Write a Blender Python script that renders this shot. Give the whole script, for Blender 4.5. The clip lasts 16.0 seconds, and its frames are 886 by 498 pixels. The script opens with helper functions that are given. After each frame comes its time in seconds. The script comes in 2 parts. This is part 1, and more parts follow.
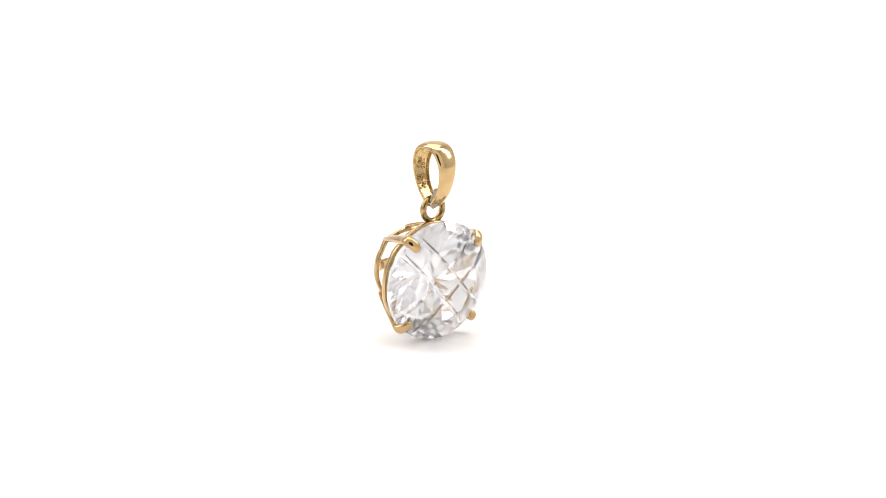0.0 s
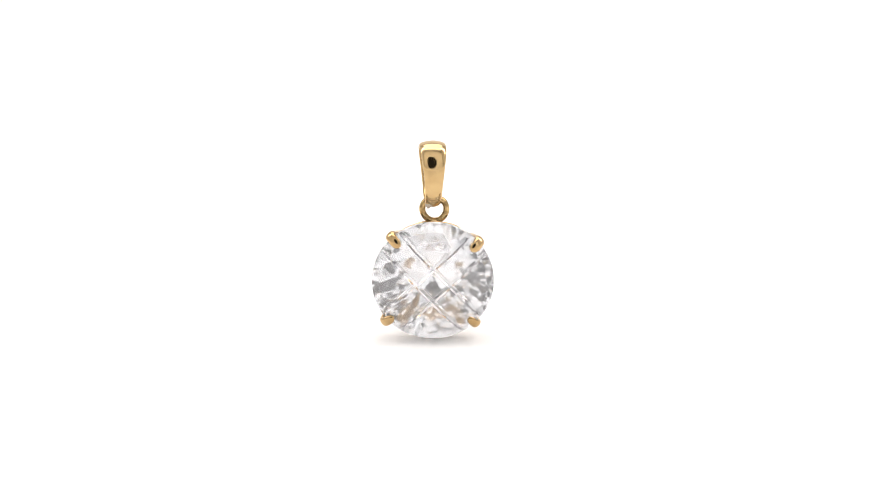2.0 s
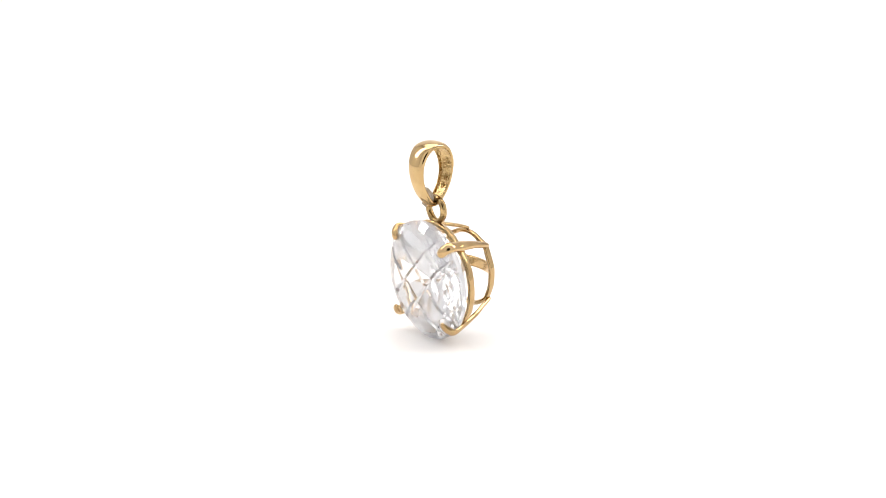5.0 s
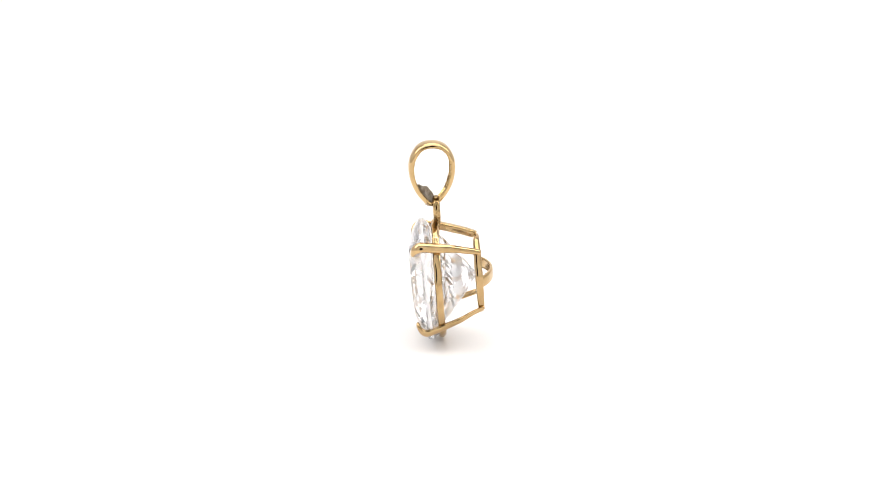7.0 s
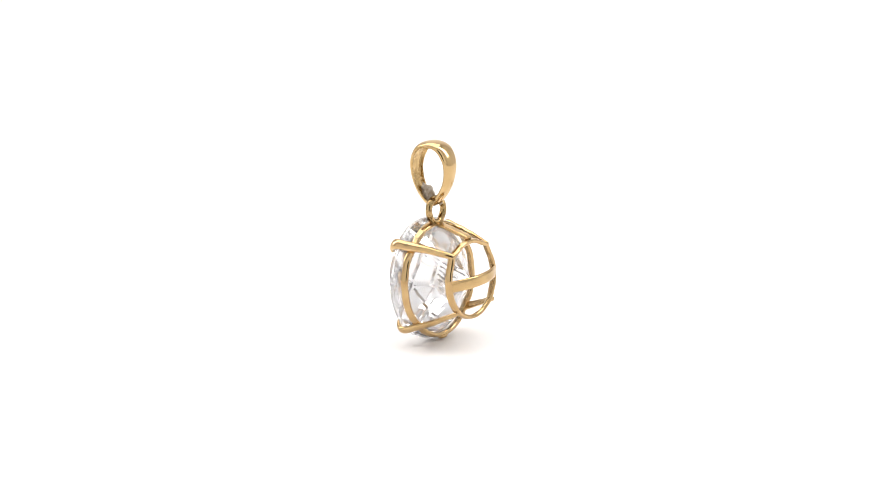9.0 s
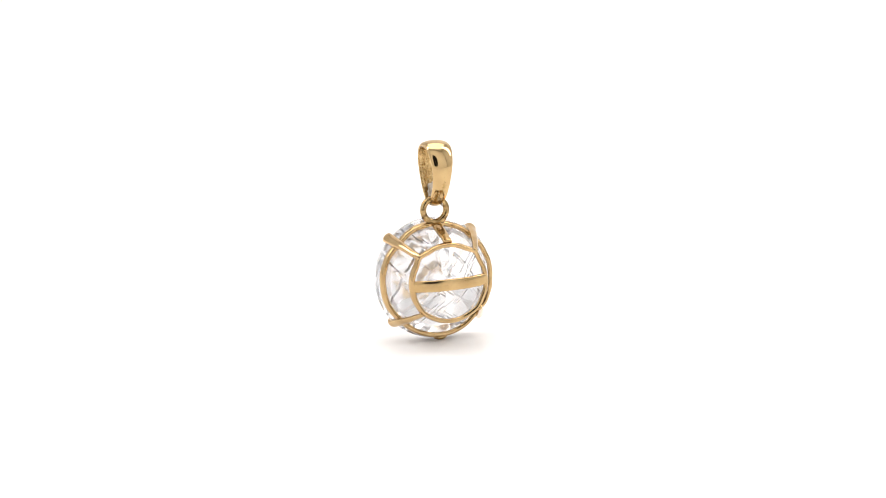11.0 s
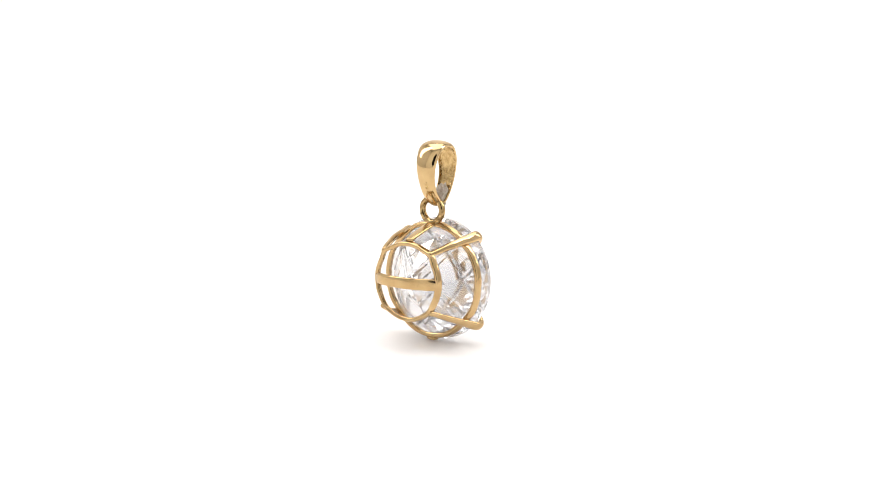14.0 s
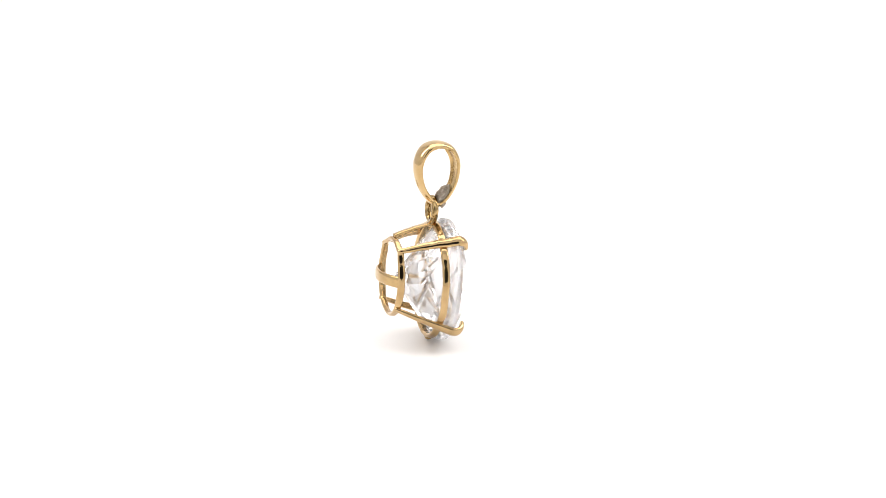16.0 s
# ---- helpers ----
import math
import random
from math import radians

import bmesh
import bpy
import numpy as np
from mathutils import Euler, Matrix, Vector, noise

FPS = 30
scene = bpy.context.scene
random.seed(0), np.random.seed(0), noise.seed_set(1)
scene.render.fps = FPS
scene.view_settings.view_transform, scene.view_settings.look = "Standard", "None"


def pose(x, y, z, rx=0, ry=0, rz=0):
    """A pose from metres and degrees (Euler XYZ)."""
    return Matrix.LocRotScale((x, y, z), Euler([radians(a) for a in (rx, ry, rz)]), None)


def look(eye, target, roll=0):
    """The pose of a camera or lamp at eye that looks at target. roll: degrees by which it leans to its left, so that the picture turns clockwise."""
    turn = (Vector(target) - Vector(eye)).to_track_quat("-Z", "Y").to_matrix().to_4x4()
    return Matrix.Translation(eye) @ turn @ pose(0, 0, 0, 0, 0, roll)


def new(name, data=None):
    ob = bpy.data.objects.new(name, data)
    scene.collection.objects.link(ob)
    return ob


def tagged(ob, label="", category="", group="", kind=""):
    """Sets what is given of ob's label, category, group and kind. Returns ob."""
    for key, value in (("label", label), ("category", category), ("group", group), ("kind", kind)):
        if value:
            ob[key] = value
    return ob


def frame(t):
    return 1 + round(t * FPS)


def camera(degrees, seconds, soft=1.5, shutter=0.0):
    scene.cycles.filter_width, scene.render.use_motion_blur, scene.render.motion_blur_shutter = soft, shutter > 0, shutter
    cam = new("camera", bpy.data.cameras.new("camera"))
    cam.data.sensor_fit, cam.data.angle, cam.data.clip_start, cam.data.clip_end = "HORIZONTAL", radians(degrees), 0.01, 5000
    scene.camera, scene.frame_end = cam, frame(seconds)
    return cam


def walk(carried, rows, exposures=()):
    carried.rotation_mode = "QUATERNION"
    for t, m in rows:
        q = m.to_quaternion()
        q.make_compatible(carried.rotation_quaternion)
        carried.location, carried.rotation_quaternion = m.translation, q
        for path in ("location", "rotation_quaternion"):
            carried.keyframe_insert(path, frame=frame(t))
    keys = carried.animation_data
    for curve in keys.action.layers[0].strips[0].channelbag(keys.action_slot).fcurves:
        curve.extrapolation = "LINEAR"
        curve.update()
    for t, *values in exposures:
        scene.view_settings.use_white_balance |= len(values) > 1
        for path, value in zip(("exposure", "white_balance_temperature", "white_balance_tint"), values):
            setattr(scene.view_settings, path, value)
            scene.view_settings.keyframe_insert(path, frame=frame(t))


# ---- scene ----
# One modelling unit is 0.047 mm: the stone is 10 mm across.
U = 0.000047
AIM = (15.6 * U, 0.0, 163.5 * U)          # where the lens is aimed
ELEV, DIST = radians(13.2), 2926 * U
EYE = (AIM[0], -DIST * math.cos(ELEV), AIM[2] + DIST * math.sin(ELEV))
cam = camera(30.0, 16.0, soft=0.8)
walk(cam, [(0.0, look(EYE, AIM)), (16.0, look(EYE, AIM))])

# ---- light: softboxes inside an added, unseen photo tent ----
world = bpy.data.worlds.new("world")
scene.world = world
world.use_nodes = True
world.node_tree.nodes["Background"].inputs[0].default_value = (0.02, 0.02, 0.022, 1)
world.node_tree.nodes["Background"].inputs[1].default_value = 1.0


def softbox(name, at, target, sx, sy, watts, colour):
    lamp = bpy.data.lights.new(name, "AREA")
    lamp.shape, lamp.size, lamp.size_y, lamp.energy, lamp.color = "RECTANGLE", sx, sy, watts, colour
    ob = new(name, lamp)
    ob.matrix_world = look(at, target)
    return ob


WHITE = (1.0, 0.995, 0.985)
softbox("ceiling_softbox", (0.0, 0.11, 0.395), (0.0, 0.1101, 0.0), 0.34, 0.38, 1.03, WHITE)
for side in (-1, 1):
    softbox("side_softbox", (side * 0.21, 0.03, 0.18), (0.0, 0.02, 0.0), 0.07, 0.28, 0.38, WHITE)
scene.view_settings.exposure = 0.0
scene.cycles.max_bounces, scene.cycles.transmission_bounces, scene.cycles.glossy_bounces = 32, 32, 16


# ---- materials ----
def material(name):
    m = bpy.data.materials.new(name)
    m.use_nodes = True
    return m, m.node_tree.nodes, m.node_tree.links, m.node_tree.nodes["Principled BSDF"]


def noise_node(nodes, links, scale, detail=3.0):
    tc = nodes.new("ShaderNodeTexCoord")
    n = nodes.new("ShaderNodeTexNoise")
    n.inputs["Scale"].default_value, n.inputs["Detail"].default_value = scale, detail
    links.new(tc.outputs["Object"], n.inputs["Vector"])
    return n


def ramp(nodes, links, src, a, b, lo=0.3, hi=0.7):
    r = nodes.new("ShaderNodeValToRGB")
    r.color_ramp.elements[0].position, r.color_ramp.elements[1].position = lo, hi
    r.color_ramp.elements[0].color, r.color_ramp.elements[1].color = a, b
    links.new(src, r.inputs["Fac"])
    return r


def bumped(nodes, links, bsdf, src, strength, distance):
    b = nodes.new("ShaderNodeBump")
    b.inputs["Strength"].default_value, b.inputs["Distance"].default_value = strength, distance
    links.new(src, b.inputs["Height"])
    links.new(b.outputs["Normal"], bsdf.inputs["Normal"])


def gold(name, base, dark, rough_lo, rough_hi, relief, patch=900.0):
    """Gold in two tones; patch: how fine the tones change; relief: small dents."""
    m, nodes, links, bsdf = material(name)
    bsdf.inputs["Metallic"].default_value = 1.0
    big = noise_node(nodes, links, patch, 2.0)
    dents = noise_node(nodes, links, 2300.0, 2.0)
    fine = noise_node(nodes, links, 7000.0, 4.0)
    col = ramp(nodes, links, big.outputs["Fac"], (*dark, 1), (*base, 1))
    links.new(col.outputs["Color"], bsdf.inputs["Base Color"])
    r = ramp(nodes, links, fine.outputs["Fac"], (rough_lo,) * 3 + (1,), (rough_hi,) * 3 + (1,))
    links.new(r.outputs["Color"], bsdf.inputs["Roughness"])
    bumped(nodes, links, bsdf, dents.outputs["Fac"], relief, 0.00004)
    return m


GOLD = gold("polished_gold", (0.605, 0.425, 0.215), (0.46, 0.305, 0.14), 0.03, 0.10, 0.35)
GOLD_BAIL = gold("brushed_bail_gold", (0.615, 0.435, 0.215), (0.53, 0.365, 0.17), 0.09, 0.15, 0.10)
GOLD_CAST = gold("cast_gold", (0.595, 0.418, 0.205), (0.49, 0.33, 0.148), 0.10, 0.24, 0.25)
GOLD_INSIDE = gold("rough_inner_gold", (0.66, 0.47, 0.22), (0.44, 0.29, 0.12), 0.16, 0.36, 0.8, 2600.0)
GOLD_WORN = gold("worn_loop_gold", (0.60, 0.42, 0.19), (0.16, 0.095, 0.04), 0.05, 0.22, 0.8, 3400.0)
# darker gold for the digits and punch marks
GOLD_STAMP = gold("dark_mark_gold", (0.36, 0.22, 0.08), (0.24, 0.14, 0.05), 0.35, 0.55, 0.3)

def clear_stone(name, cool, warm, rough, haze, index):
    """Clear cut stone, tinted cool and warm to imitate fire; haze: the share that scatters."""
    m, nodes, links, bsdf = material(name)
    nodes.remove(bsdf)
    g = nodes.new("ShaderNodeBsdfGlass")
    g.inputs["Roughness"].default_value, g.inputs["IOR"].default_value = rough, index
    # noise tint painted in for the coloured glints of dispersed light
    patch = noise_node(nodes, links, 800.0, 1.0)
    t = ramp(nodes, links, patch.outputs["Fac"], (*cool, 1), (*warm, 1), 0.42, 0.60)
    links.new(t.outputs["Color"], g.inputs["Color"])
    # pale diffuse share, mixed in to lighten facets that mirror the dark opening
    d = nodes.new("ShaderNodeBsdfDiffuse")
    n = noise_node(nodes, links, 1500.0, 3.0)
    c = ramp(nodes, links, n.outputs["Fac"], (0.86, 0.875, 0.91, 1), (0.93, 0.94, 0.96, 1))
    links.new(c.outputs["Color"], d.inputs["Color"])
    mix = nodes.new("ShaderNodeMixShader")
    mix.inputs[0].default_value = haze
    links.new(g.outputs[0], mix.inputs[1])
    links.new(d.outputs[0], mix.inputs[2])
    links.new(mix.outputs[0], nodes["Material Output"].inputs["Surface"])
    return m


STONE = clear_stone("cut_clear_stone", (0.983, 0.99, 1.0), (0.997, 0.992, 0.993), 0.0, 0.06, 2.17)
STONE_FROST = clear_stone("frosted_girdle_stone", (0.98, 0.982, 0.99), (0.985, 0.98, 0.98), 0.12, 0.10, 2.0)
STONE_GROOVE = clear_stone("ground_groove_stone", (0.985, 0.988, 0.998), (0.992, 0.985, 0.984), 0.08, 0.06, 2.17)

PUTTY, nodes, links, bsdf = material("grey_putty")
n = noise_node(nodes, links, 4000.0, 4.0)
c = ramp(nodes, links, n.outputs["Fac"], (0.30, 0.235, 0.165, 1), (0.58, 0.51, 0.43, 1))
links.new(c.outputs["Color"], bsdf.inputs["Base Color"])
bsdf.inputs["Roughness"].default_value = 0.6
bumped(nodes, links, bsdf, n.outputs["Fac"], 0.6, 0.0001)

# pinkish white: the tint stands in for warm bounce in the soft shadow
ACRYLIC, nodes, links, bsdf = material("white_acrylic")
n = noise_node(nodes, links, 60.0, 3.0)
c = ramp(nodes, links, n.outputs["Fac"], (0.88, 0.853, 0.836, 1), (0.90, 0.874, 0.859, 1))
links.new(c.outputs["Color"], bsdf.inputs["Base Color"])
bsdf.inputs["Roughness"].default_value = 0.28
bsdf.inputs["Specular IOR Level"].default_value = 0.35

# side and top fabric of the added tent, grey enough to darken the gold
FABRIC, nodes, links, bsdf = material("unseen_tent_fabric")
n = noise_node(nodes, links, 2500.0, 2.0)
c = ramp(nodes, links, n.outputs["Fac"], (0.63, 0.63, 0.635, 1), (0.69, 0.69, 0.695, 1))
links.new(c.outputs["Color"], bsdf.inputs["Base Color"])
bsdf.inputs["Roughness"].default_value = 0.9

# paler than the sides, to send more light back into the stone
GREY_FABRIC, nodes, links, bsdf = material("unseen_front_fabric")
n = noise_node(nodes, links, 2500.0, 2.0)
c = ramp(nodes, links, n.outputs["Fac"], (0.78, 0.78, 0.785, 1), (0.83, 0.83, 0.835, 1))
links.new(c.outputs["Color"], bsdf.inputs["Base Color"])
bsdf.inputs["Roughness"].default_value = 0.9


# ---- mesh helpers ----
def mesh_of(name, bm, mat, smooth=False):
    bmesh.ops.recalc_face_normals(bm, faces=bm.faces)
    me = bpy.data.meshes.new(name)
    bm.to_mesh(me)
    bm.free()
    me.materials.append(mat)
    if smooth:
        me.polygons.foreach_set("use_smooth", [True] * len(me.polygons))
    return me


def part(name, bm, mat, parent, label="", at=None, smooth=True):
    ob = new(name, mesh_of(name, bm, mat, smooth))
    ob.parent = parent
    if at is not None:
        ob.matrix_basis = at
    return tagged(ob, label)


def box(bm, lo, hi):
    r = bmesh.ops.create_cube(bm, size=1.0)
    for v in r["verts"]:
        v.co = Vector([lo[i] + (v.co[i] + 0.5) * (hi[i] - lo[i]) for i in range(3)])


def spline(ctrl, steps, closed=False):
    """Catmull-Rom through rows of numbers."""
    ctrl = [np.array(c, float) for c in ctrl]
    n, out = len(ctrl), []
    for i in range(n if closed else n - 1):
        get = (lambda k: ctrl[k % n]) if closed else (lambda k: ctrl[min(max(k, 0), n - 1)])
        p0, p1, p2, p3 = get(i - 1), get(i), get(i + 1), get(i + 2)
        for s in range(steps):
            t = s / steps
            out.append(0.5 * (2 * p1 + (p2 - p0) * t + (2 * p0 - 5 * p1 + 4 * p2 - p3) * t * t + (3 * p1 - p0 - 3 * p2 + p3) * t ** 3))
    if not closed:
        out.append(ctrl[-1])
    return out


def section(k, power=2.0, flat=None):
    """Rounded section of unit half-sizes; flat: the inner side is cut at that depth."""
    pts = []
    for i in range(k):
        a = 2 * math.pi * i / k
        c, s = math.cos(a), math.sin(a)
        x = math.copysign(abs(c) ** (2 / power), c)
        y = math.copysign(abs(s) ** (2 / power), s)
        if flat is not None:
            y = max(y, flat)
        pts.append((x, y))
    return pts


WOBBLE = 0.9     # hand-made unevenness of the wires


def sweep(path, wides, half_w, half_t, closed, sec, wobble=WOBBLE):
    """Sweeps a section along path; wides: the width direction at each point."""
    bm = bmesh.new()
    n, rings = len(path), []
    path = [Vector(p) * U for p in path]
    path = [p + noise.noise_vector(p / (22 * U)) * (wobble * U) for p in path]
    for i, p in enumerate(path):
        a = path[(i - 1) % n] if closed or i else p
        b = path[(i + 1) % n] if closed or i < n - 1 else p
        tan = (b - a).normalized()
        w = Vector(wides[i])
        w = (w - tan * w.dot(tan)).normalized()
        out = tan.cross(w)
        hw = (half_w[i] if hasattr(half_w, "__len__") else half_w) * U
        ht = (half_t[i] if hasattr(half_t, "__len__") else half_t) * U
        f = 1 + 0.10 * wobble * noise.noise(p / (14 * U))
        hw, ht = hw * f, ht * f
        rings.append([bm.verts.new(p + w * (x * hw) + out * (y * ht)) for x, y in sec])
    k = len(sec)
    for i in range(n if closed else n - 1):
        r0, r1 = rings[i], rings[(i + 1) % n]
        for j in range(k):
            bm.faces.new((r0[j], r0[(j + 1) % k], r1[(j + 1) % k], r1[j]))
    if not closed:
        for r in (rings[0], rings[-1]):
            bm.faces.new(r)
    return bm


# ---- white acrylic sheet, closed in by an unseen tent added to shape reflections ----
bm = bmesh.new()
prof = [(y, 0.0) for y in np.linspace(-0.17, 0.24, 12)] + [(0.24 + 0.11 * math.sin(a), 0.11 - 0.11 * math.cos(a)) for a in np.linspace(0, math.pi / 2, 25)[1:]] + [(0.35, 0.26), (0.35, 0.41)]
top = [[bm.verts.new((x, y, z)) for y, z in prof] for x in (-0.26, 0.26)]
under = [[bm.verts.new((x, y + 0.004, z - 0.004)) for y, z in prof] for x in (-0.26, 0.26)]
for i in range(len(prof) - 1):
    bm.faces.new((top[0][i], top[1][i], top[1][i + 1], top[0][i + 1]))
    bm.faces.new((under[0][i], under[0][i + 1], under[1][i + 1], under[1][i]))
floor = tagged(new("floor", mesh_of("floor", bm, ACRYLIC, True)), "seamless white acrylic sheet curving up behind the pendant", "floor", kind="structure")


def wall(name, lo, hi, label, mat=FABRIC):
    b = bmesh.new()
    box(b, lo, hi)
    return tagged(new(name, mesh_of(name, b, mat)), label, "wall", kind="structure")


wall("wall_west", (-0.266, -0.17, -0.006), (-0.26, 0.366, 0.41), "unseen light grey fabric wall, added to bounce light")
wall("wall_east", (0.26, -0.17, -0.006), (0.266, 0.366, 0.41), "unseen light grey fabric wall, added to bounce light")
wall("wall_north", (-0.26, 0.36, -0.006), (0.26, 0.366, 0.41), "unseen light grey fabric wall, added to bounce light")
wall("ceiling", (-0.266, -0.176, 0.41), (0.266, 0.366, 0.416), "unseen light grey fabric ceiling, added to bounce light")

# unseen front wall, added; its rounded lens opening gives the gold dark reflections
bm = bmesh.new()
ox, oz, hw, hh = EYE[0] - 0.004, 0.093, 0.064, 0.082
for y in (-0.176, -0.17):
    inner, outer = [], []
    for i in range(64):
        a = 2 * math.pi * i / 64
        c, q = math.cos(a), math.sin(a)
        r = 1 / (abs(c) ** 2.6 + abs(q) ** 2.6) ** (1 / 2.6)
        inner.append(bm.verts.new((ox + hw * r * c, y, oz + hh * r * q)))
        k = min((0.26 + math.copysign(ox, -c)) / max(abs(c), 1e-6), ((0.41 - oz) if q > 0 else oz) / max(abs(q), 1e-6))
        outer.append(bm.verts.new((ox + k * c, y, oz + k * q)))
    for i in range(64):
        j = (i + 1) % 64
        bm.faces.new((inner[i], inner[j], outer[j], outer[i]))
    if y == -0.176:
        back = inner
    else:
        for i in range(64):
            bm.faces.new((back[i], back[(i + 1) % 64], inner[(i + 1) % 64], inner[i]))
# unseen boxes that close the gaps left at the front wall's corners
for sx in (-1, 1):
    for z0, z1 in ((0.0, 0.07), (0.30, 0.41)):
        box(bm, (min(sx * 0.17, sx * 0.26), -0.18, z0), (max(sx * 0.17, sx * 0.26), -0.1762, z1))
tagged(new("wall_south", mesh_of("wall_south", bm, GREY_FABRIC)), "unseen pale grey fabric wall with a lens opening, added for reflections", "wall", kind="structure")

# ---- the pendant ----
pendant = tagged(new("pendant"), "yellow gold pendant with round clear stone, upright on white acrylic", "pendant")
# the setting leans a little on the turntable
SET = Matrix.Translation((-2.7 * U, -6.6 * U, 109.8 * U)) @ pose(0, 0, 0, 4.17, 2.37, 0)


def cut_solid(planes):
    """The convex solid within planes (normal, distance), all round the origin; by way of its dual."""
    dual = bmesh.new()
    for n, d in planes:
        dual.verts.new(Vector(n) / d)
    bmesh.ops.convex_hull(dual, input=dual.verts[:])
    bmesh.ops.triangulate(dual, faces=dual.faces[:])
    solid = bmesh.new()
    for f in dual.faces:
        p, q, r = [v.co for v in f.verts]
        m = Matrix((p, q, r))
        if abs(m.determinant()) > 1e-9:
            solid.verts.new(m.inverted() @ Vector((1, 1, 1)))
    dual.free()
    bmesh.ops.remove_doubles(solid, verts=solid.verts[:], dist=1e-4)
    r = bmesh.ops.convex_hull(solid, input=solid.verts[:])
    bmesh.ops.delete(solid, geom=[v for v in solid.verts if not v.link_faces], context="VERTS")
    bmesh.ops.dissolve_limit(solid, angle_limit=radians(0.6), verts=solid.verts[:], edges=solid.edges[:])
    return solid


def stone_mesh():
    """Round stone: table, crown, girdle and a stepped pavilion, cut plane by plane."""
    k = 100.0 * U
    cut = random.Random(3)
    planes = [((0, -1, 0), 0.315)]

    def tier(count, phase, r, y, slope):
        """Planes through radius r at depth y; slope: degrees from the girdle plane, towards the back when positive."""
        for i in range(count):
            a = 2 * math.pi * (i + phase) / count
            s = radians(abs(slope) + (cut.uniform(-1, 1) * (1.2 if slope > 0 else 0.8) if abs(slope) < 80 else 0))
            a += cut.uniform(-0.012, 0.012)
            n = (math.sin(s) * math.cos(a), math.copysign(math.cos(s), slope), math.sin(s) * math.sin(a))
            planes.append((n, r * math.sin(s) + y * n[1]))

    tier(64, 0.5, 1.08, 0, 90)
    tier(32, 0.5, 1.08, -0.10, -36)
    tier(16, 0.0, 0.93, -0.205, -25)
    tier(16, 0.5, 0.84, -0.25, -19)
    tier(32, 0.5, 1.08, -0.02, 41.9)
    tier(16, 0.0, 1.0, 0.05, 40.2)
    tier(16, 0.5, 0.62, 0.366, 38.8)
    tier(16, 0.0, 0.27, 0.648, 37.2)
    bm = cut_solid(planes)
    # V grooves: two along each diagonal
    d, w, depth = 0.215, 0.046, 0.05
    for q in (1, -1):
        n = Vector((q, 0, 1)).normalized()
        for c in (-d, d):
            for off in (-w, -0.5 * w, 0.5 * w, w):
                bmesh.ops.bisect_plane(bm, geom=bm.verts[:] + bm.edges[:] + bm.faces[:], dist=1e-6, plane_co=n * (c + off), plane_no=n)
    for v in bm.verts:
        rad = math.hypot(v.co.x, v.co.z)
        if v.co.y < -0.10 and rad < 1.0:
            for q in (1, -1):
                s = (q * v.co.x + v.co.z) / math.sqrt(2)
                if abs(abs(s) - d) < 0.6 * w:
                    v.co.y += depth
                    break
    bmesh.ops.triangulate(bm, faces=[f for f in bm.faces if len(f.verts) > 4])
    for v in bm.verts:
        v.co *= k
    return bm


stone = part("stone", stone_mesh(), STONE, pendant, "round clear faceted stone with crossed grooves",
             SET @ pose(0, -1.0 * U, 0, 1.5, 0, 0), smooth=False)
# the rim of the stone is left frosted
stone.data.materials.append(STONE_FROST)
stone.data.materials.append(STONE_GROOVE)
for f in stone.data.polygons:
    if abs(f.normal.y) < 0.05 and math.hypot(f.center.x, f.center.z) > 100 * U:
        f.material_index = 1
    elif f.normal.y < -0.05 and math.hypot(f.center.x, f.center.z) < 97 * U:
        # the saw cuts across the table
        cuts = [abs(abs(q * f.center.x + f.center.z) / math.sqrt(2) - 21.5 * U) for q in (1, -1)]
        if min(cuts) < 4.4 * U:
            f.material_index = 2


def ring_path(radius, y, zc, count=72, kink=0.0, foot=0.0, low=1.0):
    """A ring in depth y; kink: drawn in at the four prongs (low: the share at the lower two); foot: drawn out at the bottom."""
    out = []
    for i in range(count):
        a = 2 * math.pi * i / count
        r = radius - kink * (1.0 if a < math.pi else low) * max(0.0, 1 - abs(((math.degrees(a) % 90) - 45) / 14))
        r += foot * (0.5 + 0.5 * math.cos(math.pi * min(1.0, abs(math.degrees(a) - 270) / 40)))
        out.append((r * math.cos(a), y, zc + r * math.sin(a)))
    return out


def cone(path, zc, degrees):
    """Width directions of a ring whose outer face leans back by that many degrees."""
    c, q = math.cos(radians(degrees)), math.sin(radians(degrees))
    out = []
    for x, _, z in path:
        r = math.hypot(x, z - zc)
        out.append((-q * x / r, c, -q * (z - zc) / r))
    return out


SOFT_BOX = section(28, 3.2)
ROUND = section(16, 2.0)

# girdle ring: a flat band round the back of the stone
p = ring_path(99.5, 15, 0, 160, 3.0, 1.5)
band = sweep(p, cone(p, 0, 16), 6.4, 4.4, True, SOFT_BOX)
for v in band.verts:
    # the casting is left pitted on both sides of the loop
    if 8 < abs(v.co.x / U) < 66 and v.co.z > 0:
        v.co += noise.noise_vector(v.co / (3.2 * U)) * (0.9 * U)
part("girdle_ring", band, GOLD, pendant, "", SET)
# back ring
p = ring_path(67, 86, 4.5, 120, -4.5, 0.0, 0.35)
broad = [4.7 + 1.9 * abs(math.cos(2 * math.pi * i / 120)) ** 1.5 for i in range(120)]
part("back_ring", sweep(p, cone(p, 4.5, 16), broad, 4.0, True, SOFT_BOX, 0.45), GOLD, pendant, "", SET)
# arched strap across the back ring
p = [(67 * math.sin(a), 87 + 21.5 * math.cos(a) ** 1.7, 5.5) for a in np.linspace(-math.pi / 2, math.pi / 2, 49)]
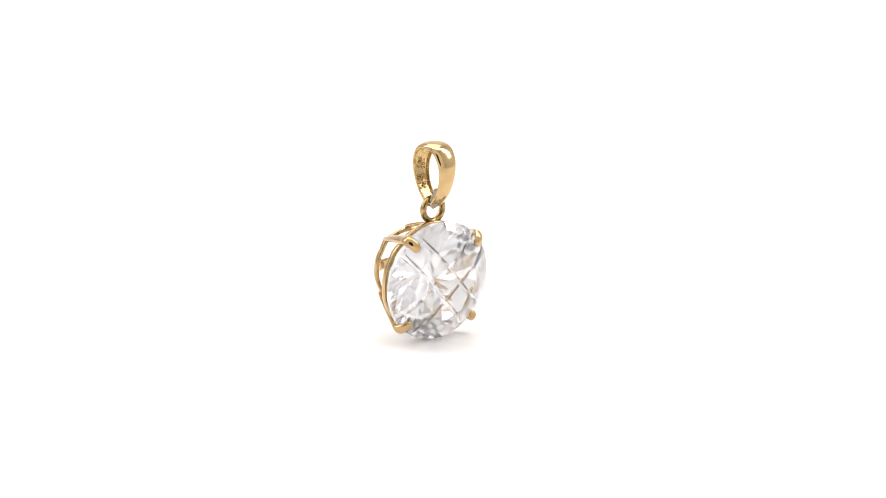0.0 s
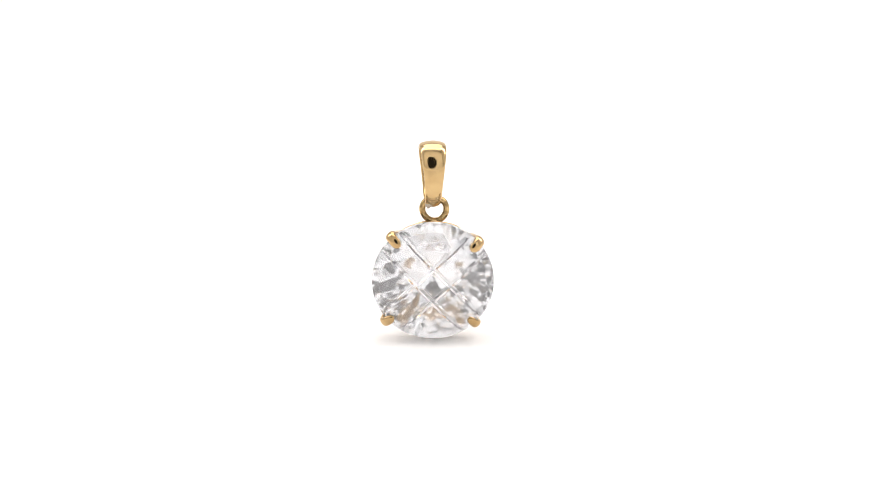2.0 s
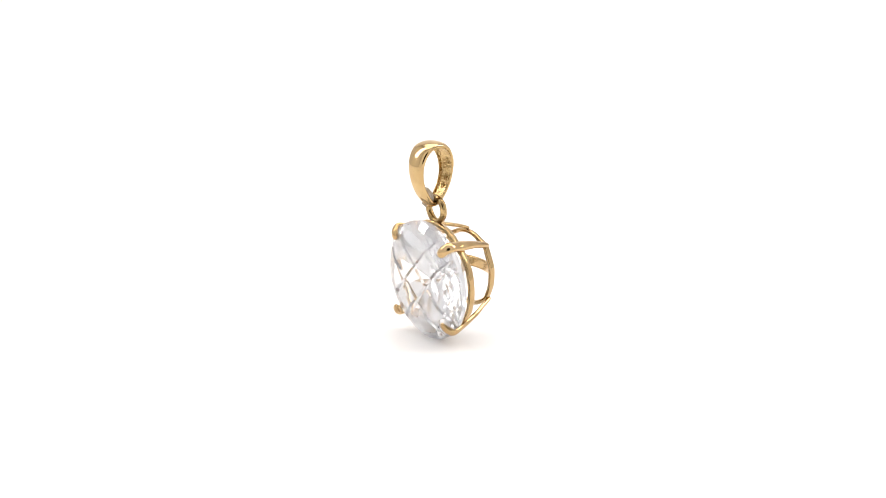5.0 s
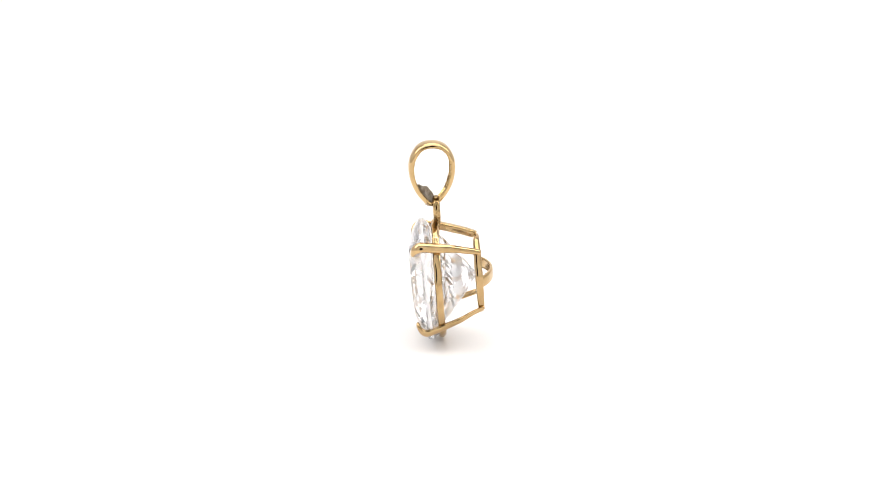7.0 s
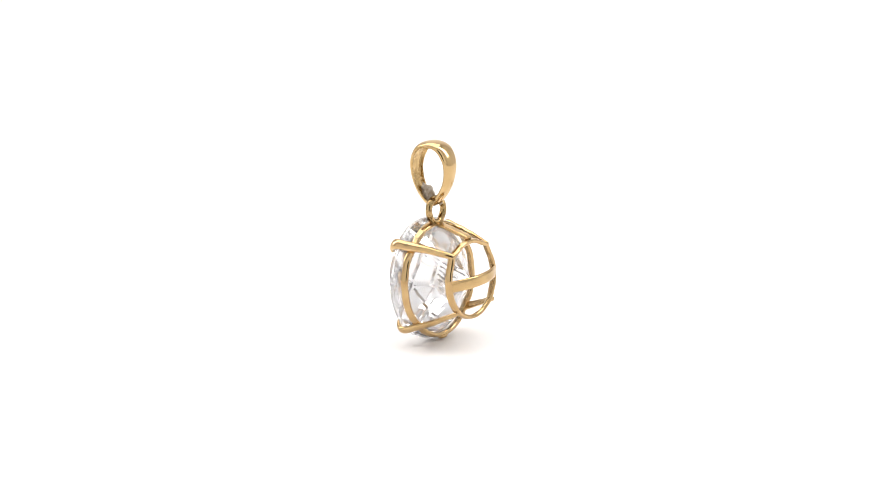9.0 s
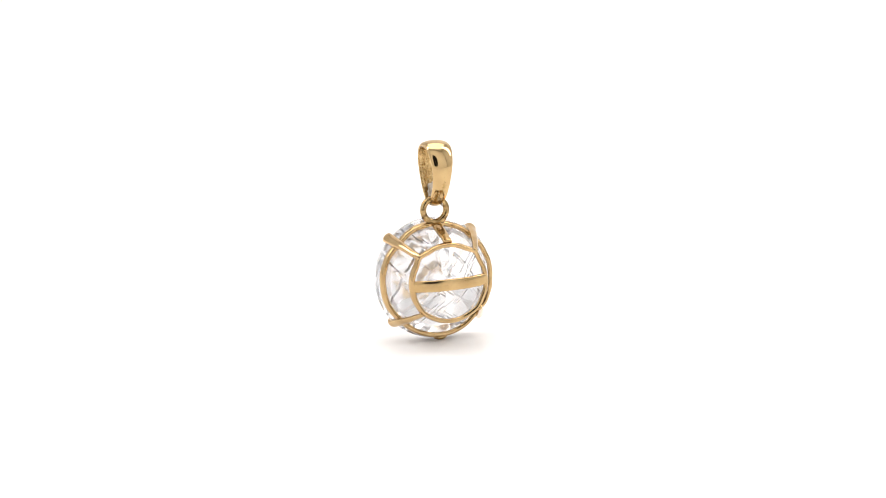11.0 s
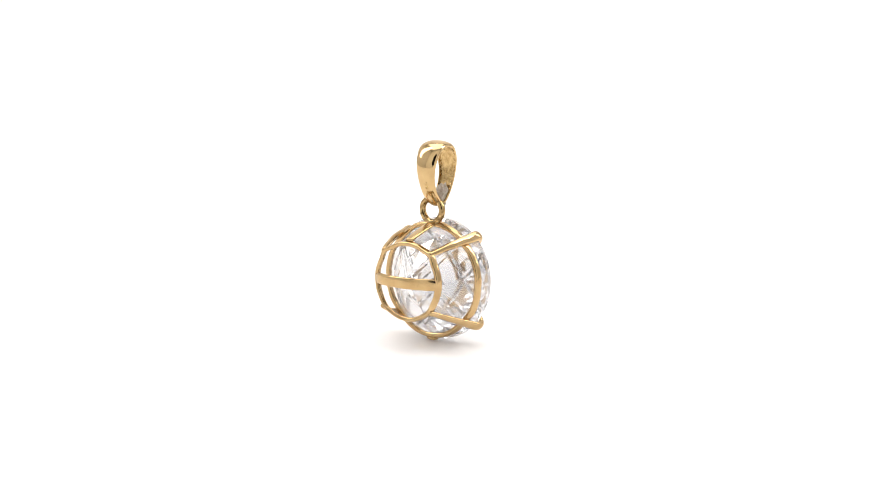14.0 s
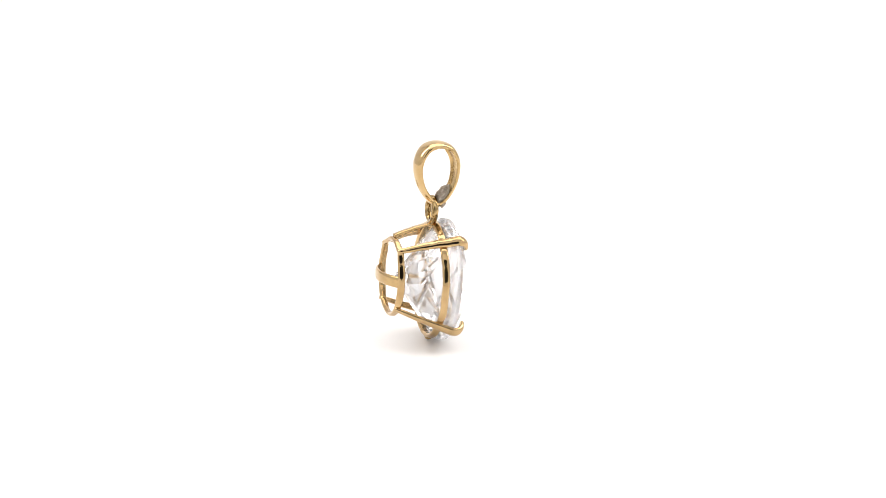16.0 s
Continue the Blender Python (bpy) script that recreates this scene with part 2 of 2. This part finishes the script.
part("back_bar", sweep(p, [(0, 0, 1)] * len(p), 10.0, 3.6, False, section(32, 3.2), 0.25), GOLD_CAST, pendant, "satin gold arched strap", SET)
# strap from the loop to the back ring
p = spline([(-2, 13, 101), (-2, 40, 93.5), (-2, 66, 85.2), (-2, 86, 77)], 6)
part("top_strut", sweep(p, [(1, 0, 0)] * len(p), list(np.linspace(9.5, 7.5, len(p))), 3.4, False, SOFT_BOX), GOLD_CAST, pendant, "", SET)


def prong(angle, size, grow, bow):
    a = radians(angle)
    c, s = math.cos(a), math.sin(a)
    rows = spline([(71.5, 90.5, 4.6, 3.8), (81.5, 64, 5.6, 4.4), (92.5, 35, 7.2, 5.0), (102.5, 10, 8.6, 5.4), (109, -5, 9.2, 5.6), (109.5, -14, 9.2, 5.6),
                   (104, -21, 8.4, 5.0), (97, -24.5, 8.0, 4.4), (91, -26, 6.4, 3.8), (87.5, -26.5, 3.2, 2.4)], 6)
    path = []
    for r, y, _, _ in rows:
        r += grow * max(0.0, 1 - max(y, 0) / 88) + bow * max(0.0, math.sin(math.pi * y / 90))
        path.append((r * c, y, 4.5 * max(0.0, y) / 89.5 + r * s))
    return sweep(path, [(-s, 0, c)] * len(path), [r[2] * size for r in rows], [r[3] * size for r in rows], False, ROUND)


for angle, size, grow, bow in ((133.5, 1.08, 2.5, 2.5), (45, 1.12, 2, 4.5), (223, 1.0, 4.5, 1.5), (317, 0.95, 1.5, 3.5)):
    part("prong", prong(angle, size, grow, bow), GOLD, pendant, "", SET)

# soldered loop on top of the girdle ring
p = [(-2 + 21.0 * math.cos(a), 20, 124 + 21.0 * math.sin(a)) for a in np.linspace(0, 2 * math.pi, 49)[:-1]]
part("loop", sweep(p, [(0, 1, 0)] * len(p), 6.2, 5.6, True, ROUND), GOLD_WORN, pendant, "small round dirty gold loop", SET)

# bail: a tapered teardrop band, flat inside and rounded outside
BAIL = Matrix.Translation((-3 * U, -4.0 * U, 308 * U)) @ pose(0, 0, 0, 0, 0, 4)
rows = spline([(0, 41.6, 23.5), (19.5, 36, 22.8), (31.5, 18, 20.5), (34, -3, 17.8), (28.8, -27, 15.6), (16, -48.5, 14.8), (0, -61, 13.5),
               (-16, -48.5, 14.8), (-28.8, -27, 15.6), (-34, -3, 17.8), (-31.5, 18, 20.5), (-19.5, 36, 22.8)], 7, True)
path = [(0, r[0], r[1]) for r in rows]
dome = []
for x, y in section(40, 2.1, -0.32):
    # hollow between two narrow rims on the inside
    if y < -0.3 and abs(x) < 0.80:
        y = 0.12
    dome.append((x, -y))
bail = part("bail", sweep(path, [(1, 0, 0)] * len(path), [r[2] for r in rows], [4.0 + 0.19 * r[2] for r in rows], True, dome, 0.0), GOLD_BAIL, pendant,
            "polished gold teardrop bail", BAIL)

# the inside of the band is left as cast
bail.data.materials.append(GOLD_INSIDE)
for f in bail.data.polygons:
    c = f.center / U
    if f.normal.dot(Vector((0, c.y, c.z - (-4)))) < 0:
        f.material_index = 1

# a worn scratch on the outside of the back limb
bm = bmesh.new()
bmesh.ops.create_icosphere(bm, subdivisions=3, radius=1.0)
for v in bm.verts:
    f = 1 + 0.5 * noise.noise(v.co * 2.3)
    v.co = Vector((v.co.x * 3.2, v.co.y * 1.3, v.co.z * 7.5)) * (f * U)
part("worn_mark", bm, GOLD_INSIDE, bail, "small dull scratch", Matrix.Translation((-2 * U, 36.4 * U, -24 * U)) @ pose(0, 0, 0, -17, 0, 0))

# fineness mark struck on the inside of the bail's back limb, with two square punches under it
text = bpy.data.curves.new("fineness_mark", "FONT")
text.body, text.size, text.extrude = "585", 13 * U, 0.35 * U
text.align_x, text.align_y = "CENTER", "CENTER"
carrier = new("fineness_mark_text", text)
bpy.context.view_layer.update()
me = bpy.data.meshes.new_from_object(carrier)
bpy.data.objects.remove(carrier)
me.materials.append(GOLD_STAMP)
mark = new("fineness_mark", me)
mark.parent = bail
# letters face the front, the line runs down the limb
mark.matrix_basis = Matrix.Translation((0, 30.4 * U, 6 * U)) @ pose(0, 0, 0, 90, 90, 0)
tagged(mark, "stamped 585 fineness mark")
for z, y in ((-17, 28.0), (-30, 24.0)):
    bm = bmesh.new()
    for lo, hi in (((-6, -5), (6, -3.8)), ((-6, 3.8), (6, 5)), ((-6, -3.8), (-4.8, 3.8)), ((4.8, -3.8), (6, 3.8)), ((-2.5, -2), (2.5, 2))):
        box(bm, (lo[0] * U, -0.5 * U, lo[1] * U), (hi[0] * U, 0.5 * U, hi[1] * U))
    part("punch_mark", bm, GOLD_STAMP, bail, "square punched hallmark", Matrix.Translation((0, y * U, z * U)) @ pose(0, 0, 0, -16, 0, 0), smooth=False)

# lumps of putty in and under the foot of the bail keep it upright
for at, size, lean, seed in (((-3, -14.5, 262), (10.5, 9.5, 19.0), 32, 0), ((-9, -13, 248), (6.5, 5, 8), 20, 5), ((-15, 4, 246), (4, 4, 6), -10, 9)):
    bm = bmesh.new()
    bmesh.ops.create_icosphere(bm, subdivisions=5, radius=1.0)
    for v in bm.verts:
        q = v.co.copy() + Vector((seed, 0, 0))
        f = 1 + 0.30 * noise.noise(q * 1.7) + 0.14 * noise.noise(q * 4.1 + Vector((3, 1, 7))) + 0.06 * noise.noise(q * 9.0)
        v.co = Vector([v.co[i] * size[i] for i in range(3)]) * (f * U)
    part("putty", bm, PUTTY, pendant, "small rough lump of grey putty", Matrix.Translation(Vector(at) * U) @ pose(0, 0, 0, lean, 0, 0))

# solder beads where the loop and the foot meet the girdle ring
for at, r in (((-2, 15, 101), (10, 7, 5)), ((0, 13, -106), (12, 6, 4.5))):
    bm = bmesh.new()
    bmesh.ops.create_icosphere(bm, subdivisions=3, radius=1.0)
    for v in bm.verts:
        f = 1 + 0.15 * noise.noise(v.co * 2.0 + Vector(at))
        v.co = Vector((v.co.x * r[0], v.co.y * r[1], v.co.z * r[2])) * (f * U)
    part("solder_bead", bm, GOLD_CAST, pendant, "", SET @ Matrix.Translation(Vector(at) * U))

# ---- what turns ----
def motions():
    rows = []
    for i in range(33):
        t = i * 0.5
        rows.append((t, pose(0, 0, 0, 0, 0, -107.8 - 18.217 * (t - 8.0))))
    walk(pendant, rows)


motions()
